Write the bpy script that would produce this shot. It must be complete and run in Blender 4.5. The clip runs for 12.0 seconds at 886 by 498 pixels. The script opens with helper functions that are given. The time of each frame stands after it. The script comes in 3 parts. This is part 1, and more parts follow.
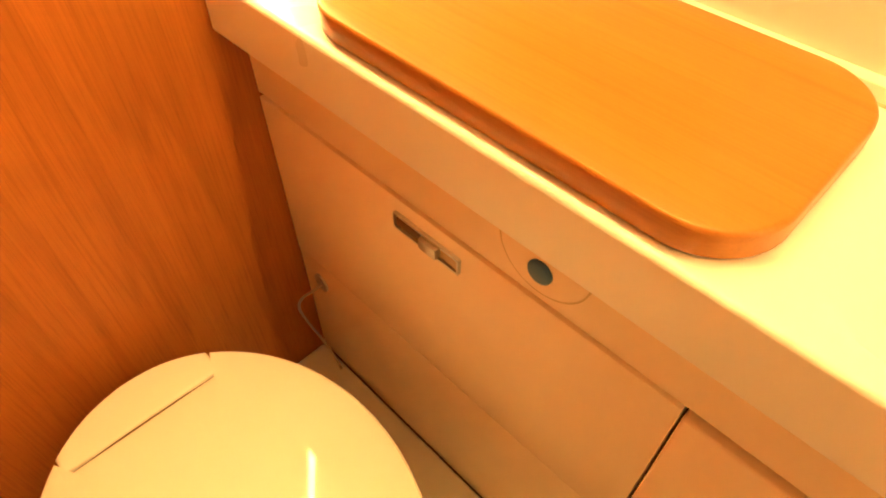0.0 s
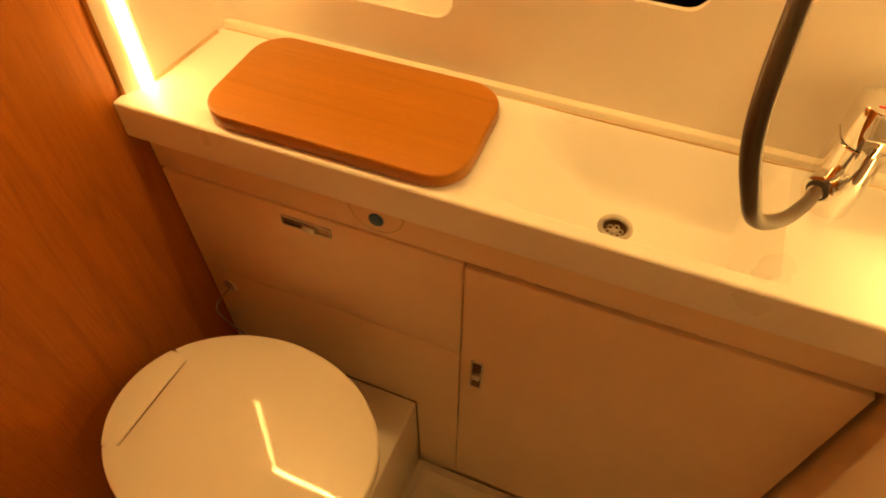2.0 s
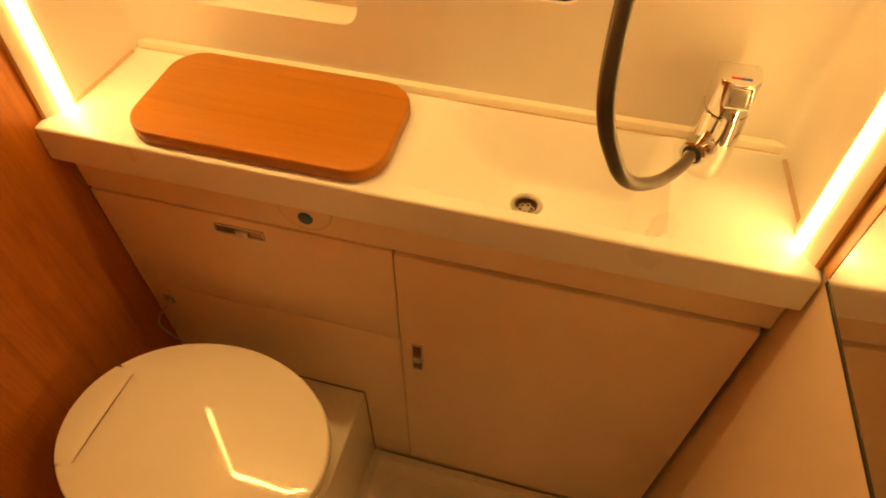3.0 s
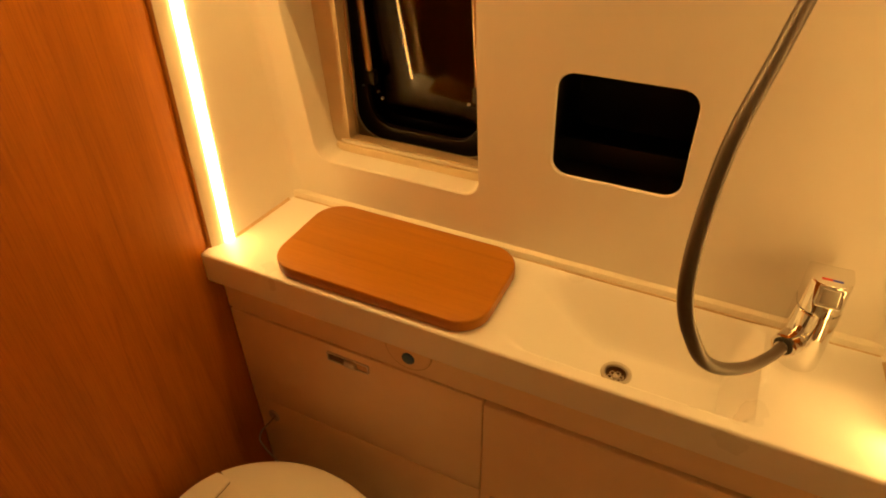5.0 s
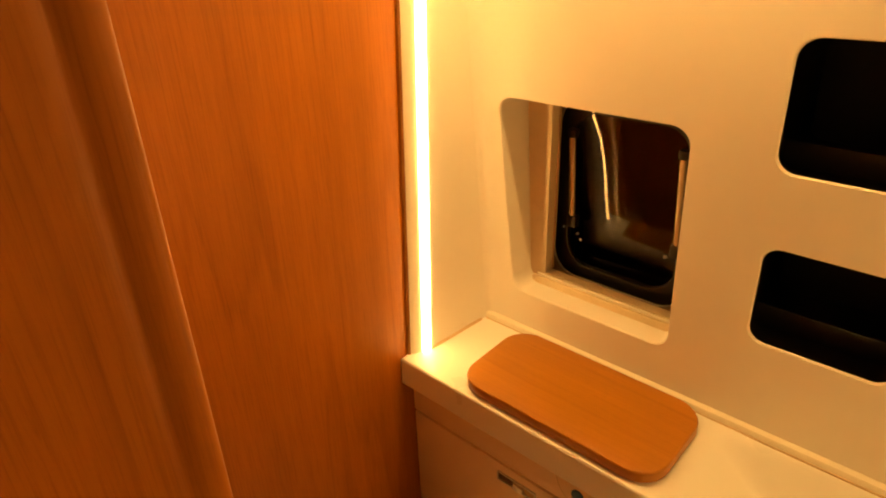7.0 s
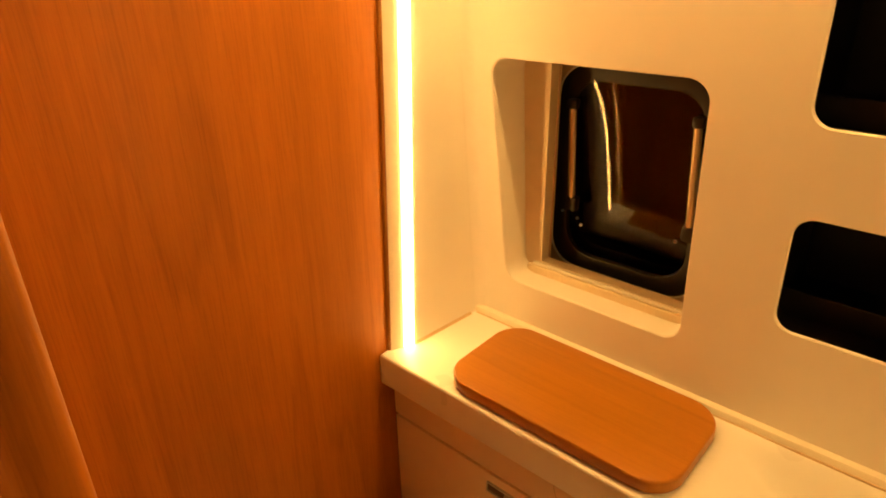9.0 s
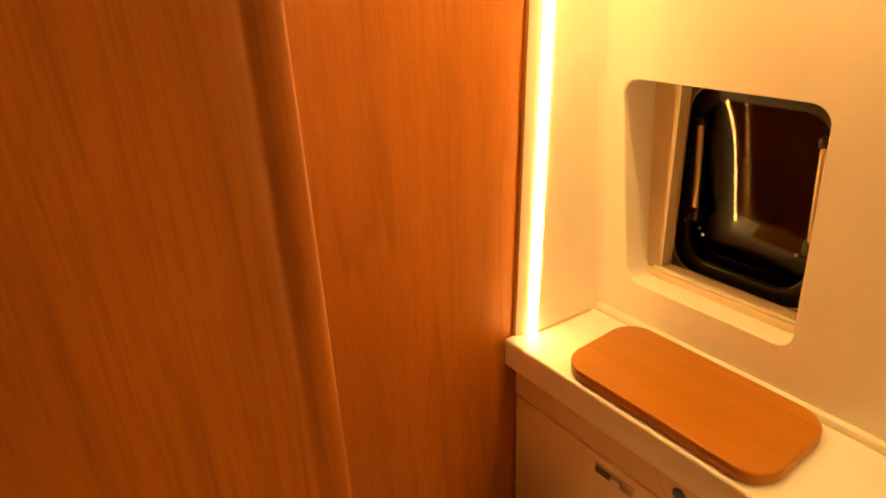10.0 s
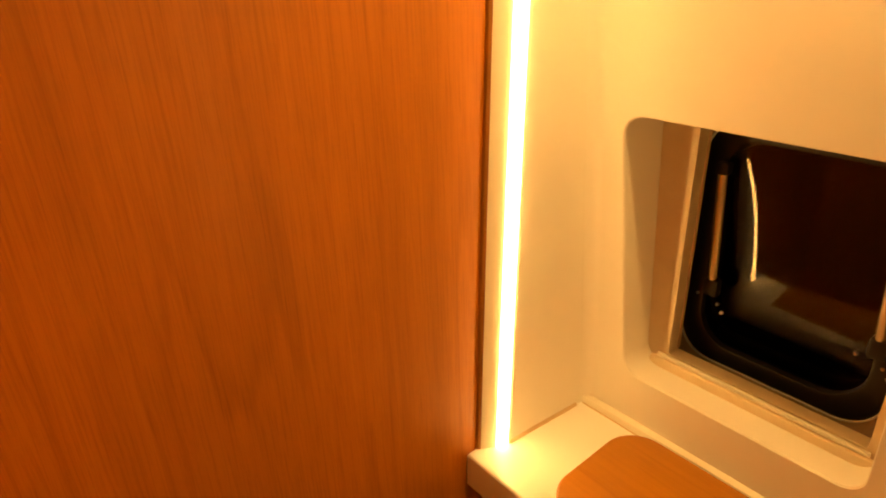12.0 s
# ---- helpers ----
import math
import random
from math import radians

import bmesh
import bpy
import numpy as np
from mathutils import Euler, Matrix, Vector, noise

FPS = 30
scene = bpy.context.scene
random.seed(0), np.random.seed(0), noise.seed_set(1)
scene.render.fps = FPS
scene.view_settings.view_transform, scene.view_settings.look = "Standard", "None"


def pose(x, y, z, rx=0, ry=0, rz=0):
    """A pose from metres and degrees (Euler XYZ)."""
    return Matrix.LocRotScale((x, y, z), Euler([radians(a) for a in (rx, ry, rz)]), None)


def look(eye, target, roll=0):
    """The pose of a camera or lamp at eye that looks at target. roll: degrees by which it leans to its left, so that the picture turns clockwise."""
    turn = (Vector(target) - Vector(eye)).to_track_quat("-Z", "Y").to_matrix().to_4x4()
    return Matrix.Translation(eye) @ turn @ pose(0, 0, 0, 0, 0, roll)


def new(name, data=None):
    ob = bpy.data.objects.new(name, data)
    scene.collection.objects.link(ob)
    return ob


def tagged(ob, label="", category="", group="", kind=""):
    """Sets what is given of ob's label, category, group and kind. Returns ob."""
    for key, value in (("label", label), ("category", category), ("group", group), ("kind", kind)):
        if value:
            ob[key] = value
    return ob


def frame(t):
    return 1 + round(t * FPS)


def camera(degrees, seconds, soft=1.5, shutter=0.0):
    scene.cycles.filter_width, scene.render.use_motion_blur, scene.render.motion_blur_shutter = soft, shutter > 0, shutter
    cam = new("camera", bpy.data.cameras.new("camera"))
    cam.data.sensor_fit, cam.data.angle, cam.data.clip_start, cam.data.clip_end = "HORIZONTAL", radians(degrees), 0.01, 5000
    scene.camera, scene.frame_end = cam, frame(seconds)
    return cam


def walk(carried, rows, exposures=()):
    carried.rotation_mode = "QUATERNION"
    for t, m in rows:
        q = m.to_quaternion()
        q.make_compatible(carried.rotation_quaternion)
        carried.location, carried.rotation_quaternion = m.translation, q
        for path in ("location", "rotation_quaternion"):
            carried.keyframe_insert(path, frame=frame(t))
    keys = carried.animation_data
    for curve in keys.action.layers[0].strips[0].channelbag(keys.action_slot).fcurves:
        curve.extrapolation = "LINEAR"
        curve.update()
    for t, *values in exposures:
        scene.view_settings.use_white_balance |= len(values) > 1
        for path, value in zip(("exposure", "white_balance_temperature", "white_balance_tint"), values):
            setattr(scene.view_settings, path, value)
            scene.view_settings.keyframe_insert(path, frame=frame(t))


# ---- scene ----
cam = camera(70.6, 12.0, soft=1.9)
PATH = [
    (0, (0.485, -0.211, 1.095), (-0.443, 0.711, -0.417), 0.0),
    (0.5, (0.527, -0.247, 1.179), (-0.268, 0.797, -0.33), -0.2),
    (1, (0.562, -0.291, 1.259), (-0.068, 0.854, -0.255), -0.7),
    (1.5, (0.59, -0.35, 1.293), (0.051, 0.826, -0.232), -0.1),
    (2, (0.623, -0.44, 1.346), (0.138, 0.749, -0.187), 0.1),
    (2.5, (0.652, -0.482, 1.364), (0.236, 0.739, -0.164), -0.1),
    (3, (0.663, -0.48, 1.378), (0.34, 0.767, -0.152), 0.5),
    (3.2, (0.668, -0.469, 1.379), (0.367, 0.788, -0.148), 0.7),
    (4.8, (0.682, -0.508, 1.421), (0.056, 0.905, 0.152), -0.6),
    (5, (0.68, -0.525, 1.435), (-0.046, 0.912, 0.249), -1.0),
    (5.5, (0.684, -0.544, 1.457), (-0.102, 0.979, 0.425), -0.7),
    (6, (0.698, -0.516, 1.477), (-0.159, 0.963, 0.438), -0.4),
    (6.5, (0.715, -0.582, 1.506), (-0.453, 0.76, 0.592), -1.5),
    (6.7, (0.698, -0.593, 1.529), (-0.533, 0.695, 0.62), -2.2),
    (8.5, (0.611, -0.501, 1.406), (-0.606, 0.836, 0.551), -1.0),
    (9, (0.626, -0.525, 1.422), (-0.611, 0.798, 0.575), -1.2),
    (9.5, (0.647, -0.587, 1.462), (-0.706, 0.604, 0.597), -2.3),
    (10, (0.701, -0.61, 1.466), (-0.795, 0.423, 0.632), -2.7),
    (10.5, (0.682, -0.6, 1.468), (-0.787, 0.466, 0.627), -2.2),
    (11, (0.604, -0.524, 1.448), (-0.836, 0.574, 0.6), -2.3),
    (11.5, (0.542, -0.467, 1.462), (-0.83, 0.704, 0.597), -1.8),
    (12, (0.478, -0.412, 1.459), (-0.938, 0.716, 0.61), -2.1),
]
EXPOSURES = [
    (0.0, 1.88, 5700, 0), (0.4, 1.44, 5900, 4), (0.8, 0.90, 6300, 8), (1.2, 0.66, 6400, 10), (1.6, 0.54, 6500, 10), (3.2, 0.58, 6500, 10), (4.8, 0.11, 6700, 11),
    (6.0, -0.03, 6800, 12), (6.7, 0.13, 6700, 11), (8.5, 0.32, 6700, 11), (9.5, 0.46, 6600, 10), (10.0, 0.54, 6600, 10), (10.5, 0.50, 6600, 10), (11.0, 0.32, 6700, 10), (12.0, 0.17, 6800, 11)]
walk(cam, [(t, look(eye, target, roll)) for t, eye, target, roll in PATH], EXPOSURES)

# ---- world and light ----
world = bpy.data.worlds.new("night")
world.use_nodes = True
world.node_tree.nodes["Background"].inputs[0].default_value = (0.004, 0.005, 0.008, 1)
world.node_tree.nodes["Background"].inputs[1].default_value = 0.3
scene.world = world
LED_COLOUR = (1.0, 0.535, 0.138, 1)
POST_POWER = 28.0
EAST_POST_POWER = 21.0
RAIL_POWER = 88.0


# ---- materials ----
def mat(name, colour, rough=0.5, metal=0.0, coat=0.0):
    m = bpy.data.materials.new(name)
    m.use_nodes = True
    b = m.node_tree.nodes["Principled BSDF"]
    b.inputs["Base Color"].default_value = (*colour, 1)
    b.inputs["Roughness"].default_value = rough
    b.inputs["Metallic"].default_value = metal
    b.inputs["Coat Weight"].default_value = coat
    b.inputs["Coat Roughness"].default_value = 0.12
    return m, m.node_tree, b


def ramp(tree, stops):
    r = tree.nodes.new("ShaderNodeValToRGB")
    while len(r.color_ramp.elements) < len(stops):
        r.color_ramp.elements.new(0.5)
    for e, (p, c) in zip(r.color_ramp.elements, stops):
        e.position, e.color = p, (*c, 1)
    return r


def coords(tree, scale, rot=(0, 0, 0)):
    c = tree.nodes.new("ShaderNodeTexCoord")
    g = tree.nodes.new("ShaderNodeMapping")
    g.inputs["Scale"].default_value = scale
    g.inputs["Rotation"].default_value = rot
    tree.links.new(c.outputs["Object"], g.inputs["Vector"])
    return g.outputs["Vector"]


def tex_noise(tree, vec, scale, detail=4, rough=0.55, distort=0.0):
    n = tree.nodes.new("ShaderNodeTexNoise")
    n.inputs["Scale"].default_value, n.inputs["Detail"].default_value = scale, detail
    n.inputs["Roughness"].default_value, n.inputs["Distortion"].default_value = rough, distort
    tree.links.new(vec, n.inputs["Vector"])
    return n.outputs["Fac"]


def bump(tree, b, height, strength, distance=0.001):
    n = tree.nodes.new("ShaderNodeBump")
    n.inputs["Strength"].default_value, n.inputs["Distance"].default_value = strength, distance
    tree.links.new(height, n.inputs["Height"])
    tree.links.new(n.outputs["Normal"], b.inputs["Normal"])


def mix(tree, a, b, fac, mode="MIX"):
    n = tree.nodes.new("ShaderNodeMix")
    n.data_type, n.blend_type = "RGBA", mode
    for value, socket in ((fac, n.inputs[0]), (a, n.inputs[6]), (b, n.inputs[7])):
        if isinstance(value, bpy.types.NodeSocket):
            tree.links.new(value, socket)
        else:
            socket.default_value = value
    return n.outputs[2]


def wood(name, colour, along, rough=0.36, flame=0.5, pores=0.34):
    """Wood foil or veneer. along: 1 for the axis (x, y, z) along the grain."""
    m, t, b = mat(name, colour, rough, coat=0.03)
    b.inputs["Specular IOR Level"].default_value = 0.28

    def freq(slow, fast):
        return coords(t, tuple(slow if a else fast for a in along))
    broad = tex_noise(t, freq(0.8, 7.0), 1.0, 2, 0.5, 0.6)
    streak = tex_noise(t, freq(1.8, 60.0), 1.0, 3, 0.6, 0.8)
    fine = tex_noise(t, freq(11.0, 420.0), 1.0, 5, 0.72, 0.4)
    figure = tex_noise(t, freq(0.5, 6.5), 1.0, 3, 0.5, 0.2)
    many = t.nodes.new("ShaderNodeMath")
    many.operation = "MULTIPLY"
    many.inputs[1].default_value = 8.0
    t.links.new(figure, many.inputs[0])
    w = t.nodes.new("ShaderNodeMath")
    w.operation = "FRACT"
    t.links.new(many.outputs[0], w.inputs[0])
    k = lambda f: tuple(c * f for c in colour)
    base = ramp(t, ((0.3, k(0.90)), (0.7, k(1.12))))
    t.links.new(broad, base.inputs[0])
    lines = ramp(t, ((0.0, (1.02, 1.02, 1.02)), (0.45, (1.04, 1.04, 1.04)), (0.80, (0.95, 0.94, 0.93)), (0.93, (0.74, 0.70, 0.66)), (1.0, (0.98, 0.98, 0.98))))
    t.links.new(w.outputs[0], lines.inputs[0])
    c = mix(t, base.outputs[0], lines.outputs[0], flame, "MULTIPLY")
    st = ramp(t, ((0.3, (0.88, 0.86, 0.83)), (0.65, (1.05, 1.05, 1.05))))
    t.links.new(streak, st.inputs[0])
    c = mix(t, c, st.outputs[0], 0.5, "MULTIPLY")
    pore = ramp(t, ((0.34, (0.62, 0.55, 0.48)), (0.54, (1.02, 1.02, 1.02))))
    t.links.new(fine, pore.inputs[0])
    c = mix(t, c, pore.outputs[0], pores, "MULTIPLY")
    t.links.new(c, b.inputs["Base Color"])
    bump(t, b, fine, 0.10, 0.0004)
    return m


def plain(name, colour, rough, spread=0.05, scale=14, grain=90, depth=0.06, metal=0.0, coat=0.0, spec=0.5):
    """A painted or moulded surface: broad tint, fine grain, uneven gloss."""
    m, t, b = mat(name, colour, rough, metal, coat)
    v = coords(t, (1, 1, 1))
    n = tex_noise(t, v, scale, 4, 0.6)
    lo = tuple(c * (1 - 2.2 * spread) for c in colour)
    hi = tuple(min(1, c * (1 + 2.2 * spread)) for c in colour)
    r = ramp(t, ((0.0, lo), (1.0, hi)))
    t.links.new(n, r.inputs[0])
    t.links.new(r.outputs[0], b.inputs["Base Color"])
    g = tex_noise(t, v, grain, 3, 0.6)
    q = t.nodes.new("ShaderNodeMapRange")
    q.inputs["To Min"].default_value, q.inputs["To Max"].default_value = max(0.01, rough * 0.92), min(1, rough * 1.08)
    t.links.new(n, q.inputs["Value"])
    t.links.new(q.outputs[0], b.inputs["Roughness"])
    b.inputs["Specular IOR Level"].default_value = spec
    if depth:
        bump(t, b, g, depth, 0.0008)
    return m


WOOD_WALL = wood("cherry_wall_foil", (0.415, 0.134, 0.009), (0, 0, 1), 0.44, 0.45, 0.52)
WOOD_BOARD = wood("beech_board", (0.405, 0.164, 0.017), (1, 0, 0), 0.30, 0.34, 0.25)
WALL = plain("cream_wall_panel", (0.82, 0.785, 0.725), 0.42, 0.03, 6, 140, 0.05)
COUNTER = plain("cream_moulded_counter", (0.86, 0.86, 0.84), 0.28, 0.008, 5, 160, 0.0)
PANEL = plain("cream_cabinet_board", (0.83, 0.68, 0.52), 0.40, 0.04, 7, 120, 0.05)
TRIM = plain("cream_trim", (0.82, 0.78, 0.68), 0.38, 0.03, 20, 150, 0.03)
TOILET = plain("white_toilet_plastic", (0.80, 0.78, 0.72), 0.05, 0.015, 6, 60, 0.0)
TRAY = plain("white_tray_plastic", (0.72, 0.70, 0.66), 0.35, 0.05, 9, 60, 0.05)
CARCASS = plain("dark_gap_board", (0.05, 0.03, 0.018), 0.8)
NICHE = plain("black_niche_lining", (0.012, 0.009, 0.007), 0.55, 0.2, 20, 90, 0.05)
RUBBER = plain("black_rubber", (0.010, 0.009, 0.009), 0.38, 0.2, 30, 120, 0.1)
FRAME = plain("beige_window_frame", (0.76, 0.64, 0.45), 0.32, 0.06, 25, 120, 0.04)
SEAL = plain("brown_silicone", (0.60, 0.46, 0.29), 0.45, 0.1, 40, 120, 0.04)
SASH = plain("brown_sash_edge", (0.66, 0.49, 0.34), 0.26, 0.1, 30, 120, 0.03)
CHROME = plain("chrome", (0.86, 0.86, 0.85), 0.06, 0.01, 20, 60, 0.0, metal=1.0)
CATCH = plain("satin_catch_metal", (0.66, 0.55, 0.40), 0.24, 0.04, 40, 200, 0.03, metal=0.7)
SATIN = plain("satin_steel", (0.62, 0.60, 0.57), 0.30, 0.06, 60, 260, 0.08, metal=1.0)
HOSE = plain("grey_shower_hose", (0.085, 0.066, 0.055), 0.34, 0.06, 40, 200, 0.04, metal=0.25)
EDGE = plain("brown_edging", (0.42, 0.20, 0.05), 0.4, 0.08, 30, 120, 0.04)
DARKBROWN = plain("dark_brown_edge", (0.10, 0.045, 0.02), 0.4)
LATCH = plain("bronze_latch_insert", (0.46, 0.31, 0.19), 0.35, 0.06, 60, 200, 0.05, metal=0.4)
LATCH_DARK = plain("brown_latch_recess", (0.10, 0.045, 0.018), 0.35)
BUTTON = plain("teal_button", (0.02, 0.10, 0.30), 0.28)
CABLE = plain("white_cable", (0.42, 0.35, 0.28), 0.4)
RED = plain("red_mark", (0.6, 0.03, 0.02), 0.3)
BLUE = plain("blue_mark", (0.03, 0.06, 0.5), 0.3)
CEILING = plain("white_ceiling_panel", (0.84, 0.82, 0.78), 0.5)
BLACK = plain("black_silicone", (0.02, 0.014, 0.01), 0.5)
MIRROR = plain("mirror_silver", (0.88, 0.88, 0.87), 0.015, 0.005, 5, 40, 0.0, metal=1.0)



def glowing(name, power):
    m = bpy.data.materials.new(name)
    m.use_nodes = True
    t = m.node_tree
    t.nodes.clear()
    e, o = t.nodes.new("ShaderNodeEmission"), t.nodes.new("ShaderNodeOutputMaterial")
    e.inputs[0].default_value, e.inputs[1].default_value = LED_COLOUR, power
    t.links.new(e.outputs[0], o.inputs[0])
    return m


LED = glowing("warm_led_diffuser", POST_POWER)
LED_EAST = glowing("warm_led_dim_diffuser", EAST_POST_POWER)
LED_RAIL = glowing("warm_led_rail_diffuser", RAIL_POWER)

GLASS, _t, _b = mat("smoked_acrylic", (0.40, 0.37, 0.34), 0.015)
_b.inputs["Transmission Weight"].default_value = 1.0
_b.inputs["IOR"].default_value = 1.44


# ---- mesh helpers ----
def link_mesh(name, bm, material, smooth=False, parent=None):
    bmesh.ops.recalc_face_normals(bm, faces=bm.faces)
    me = bpy.data.meshes.new(name)
    bm.to_mesh(me)
    bm.free()
    me.materials.append(material)
    if smooth:
        me.shade_smooth()
        me.set_sharp_from_angle(angle=radians(38))
    ob = new(name, me)
    if parent is not None:
        ob.parent = parent
        ob.matrix_parent_inverse = parent.matrix_basis.inverted()
    return ob


def part(name, bm, material, parent, label="", smooth=True):
    ob = link_mesh(name, bm, material, smooth, parent)
    if label:
        tagged(ob, label)
    return ob


def thing(name, base, label, category, group=""):
    ob = new(name)
    ob.matrix_basis = Matrix.Translation(base)
    ob.empty_display_size = 0.02
    return tagged(ob, label, category, group)


def box(x0, x1, y0, y1, z0, z1, bevel=0.0, seg=2, bm=None):
    bm = bm or bmesh.new()
    made = bmesh.ops.create_cube(bm, size=1.0)["verts"]
    bmesh.ops.scale(bm, vec=(x1 - x0, y1 - y0, z1 - z0), verts=made)
    bmesh.ops.translate(bm, vec=((x0 + x1) / 2, (y0 + y1) / 2, (z0 + z1) / 2), verts=made)
    if bevel:
        edges = list({e for v in made for e in v.link_edges})
        bmesh.ops.bevel(bm, geom=edges, offset=bevel, segments=seg, affect="EDGES", profile=0.5)
    return bm


def rounded(x0, x1, z0, z1, r, n=8):
    """A rectangle with round corners, counter-clockwise, as (x, z)."""
    pts = []
    for cx, cz, a0 in ((x1 - r, z1 - r, 0), (x0 + r, z1 - r, 90), (x0 + r, z0 + r, 180), (x1 - r, z0 + r, 270)):
        for i in range(n + 1):
            a = radians(a0 + 90 * i / n)
            pts.append((cx + r * math.cos(a), cz + r * math.sin(a)))
    return pts


def skin(rings, closed=True, caps=True):
    """A surface through rings of equally many points."""
    bm = bmesh.new()
    vs = [[bm.verts.new(p) for p in ring] for ring in rings]
    n = len(vs[0])
    for a, b in zip(vs, vs[1:]):
        for i in range(n if closed else n - 1):
            j = (i + 1) % n
            bm.faces.new((a[i], a[j], b[j], b[i]))
    if caps and closed:
        bm.faces.new(vs[0])
        bm.faces.new(list(reversed(vs[-1])))
    return bm


def slab(outline, z0, z1, r=0.004, seg=3, bottom=0.001):
    """A flat thing with the outline (x, y) and a rounded upper edge."""
    cx = sum(p[0] for p in outline) / len(outline)
    cy = sum(p[1] for p in outline) / len(outline)

    def ring(inset, z):
        out = []
        for x, y in outline:
            d = math.hypot(x - cx, y - cy)
            k = (d - inset) / d
            out.append((cx + (x - cx) * k, cy + (y - cy) * k, z))
        return out
    rings = [ring(bottom, z0), ring(0, z0 + bottom), ring(0, z1 - r)]
    for i in range(1, seg + 1):
        a = radians(90 * i / seg)
        rings.append(ring(r * (1 - math.cos(a)), z1 - r + r * math.sin(a)))
    return skin(rings)


def ring_plate(outer, inner, y0, y1):
    """A flat ring between two outlines (x, z) of equally many points, from y0 to y1."""
    bm = bmesh.new()
    sets = [[bm.verts.new((x, y, z)) for x, z in line] for y in (y0, y1) for line in (outer, inner)]
    n = len(outer)
    for i in range(n):
        j = (i + 1) % n
        o0, i0, o1, i1 = sets
        bm.faces.new((o0[i], o0[j], i0[j], i0[i]))
        bm.faces.new((o1[j], o1[i], i1[i], i1[j]))
        bm.faces.new((o0[j], o0[i], o1[i], o1[j]))
        bm.faces.new((i0[i], i0[j], i1[j], i1[i]))
    return bm


def glide(points, n=12):
    """A smooth line through points."""
    p = [Vector(q) for q in points]
    q = [2 * p[0] - p[1], *p, 2 * p[-1] - p[-2]]
    out = []
    for a, b, c, d in zip(q, q[1:], q[2:], q[3:]):
        for i in range(n):
            u = i / n
            out.append(0.5 * (2 * b + (c - a) * u + (2 * a - 5 * b + 4 * c - d) * u * u + (3 * b - a - 3 * c + d) * u ** 3))
    return out + [p[-1]]


def tube(points, radius, sides=14, caps=True):
    """A round bar along a line. radius: a number or one for each point."""
    pts = [Vector(p) for p in points]
    rings, up = [], None
    for i, p in enumerate(pts):
        d = (pts[min(i + 1, len(pts) - 1)] - pts[max(i - 1, 0)]).normalized()
        if up is None:
            up = d.orthogonal().normalized()
        up = (up - d * up.dot(d)).normalized()
        side = d.cross(up)
        r = radius[i] if isinstance(radius, (list, tuple)) else radius
        rings.append([p + r * (math.cos(a) * up + math.sin(a) * side) for a in (2 * math.pi * k / sides for k in range(sides))])
    return skin(rings, True, caps)


def lathe(profile, centre, sides=40, caps=False):
    """A turned form from (radius, z) steps about the upright through centre."""
    cx, cy, cz = centre
    return skin([[(cx + r * math.cos(a), cy + r * math.sin(a), cz + z) for a in (2 * math.pi * k / sides for k in range(sides))]
                 for r, z in profile], True, caps)


# ---- plan ----
WIDTH = 0.943          # from the wood wall to the mirror wall
TOP = 0.8665           # front edge of the counter
RISE = 0.04            # the counter rises to its back
FLOOR = 0.02
HEAD = 1.70            # underside of the niche's head, where the light strip turns
ROOM_BACK, ROOM_TOP = -1.05, 1.95


def counter_z(y):
    return TOP + RISE * y


def back_y(z):
    """The outer wall leans in towards the top."""
    return 0.194 - 0.075 * (z - 0.88)


def lean(z):
    """The light posts lean slightly away from the room towards the top."""
    return 0.04 * (z - 0.87)


# ---- setting ----
def outline_panel(outer, holes, y_of_z, backs):
    """A wall panel with openings: front on a leaning plane, reveals back to an upright plane."""
    bm = bmesh.new()
    edges, loops = [], []
    for line in (outer, *holes):
        vs = [bm.verts.new((x, y_of_z(z), z)) for x, z in line]
        es = [bm.edges.new((a, b)) for a, b in zip(vs, vs[1:] + vs[:1])]
        edges += es
        loops.append(vs)
    bmesh.ops.triangle_fill(bm, edges=edges, use_beauty=True)
    for k, vs in enumerate(loops):
        if k == 0:
            continue
        # softened arris, then the reveal
        cx = sum(v.co.x for v in vs) / len(vs)
        cz = sum(v.co.z for v in vs) / len(vs)
        prev = vs
        steps = ((0.0006, 0.0010), (0.0018, 0.0018), (0.0020, None))
        for inset, depth in steps:
            ring = []
            for v in vs:
                d = math.hypot(v.co.x - cx, v.co.z - cz)
                f = (d - inset) / d
                y = v.co.y + depth if depth is not None else backs[k - 1](v.co)
                ring.append(bm.verts.new((cx + (v.co.x - cx) * f, y, cz + (v.co.z - cz) * f)))
            for i in range(len(vs)):
                j = (i + 1) % len(vs)
                bm.faces.new((prev[i], prev[j], ring[j], ring[i]))
            prev = ring
    return bm


WINDOW = (0.094, 0.379, 0.956, 1.299, 0.026)
SHELF_LOW = (0.4815, 0.647, 1.0245, 1.168, 0.022)
SHELF_HIGH = (0.4755, 0.645, 1.262, 1.415, 0.024)


def window_line():
    """The window's opening widens slightly towards its top left."""
    pts = []
    for x, z in rounded(*WINDOW):
        across, up = (x - 0.094) / 0.285, (z - 0.980) / 0.32
        pts.append((x - 0.017 * up * (1 - across), z))
    return pts


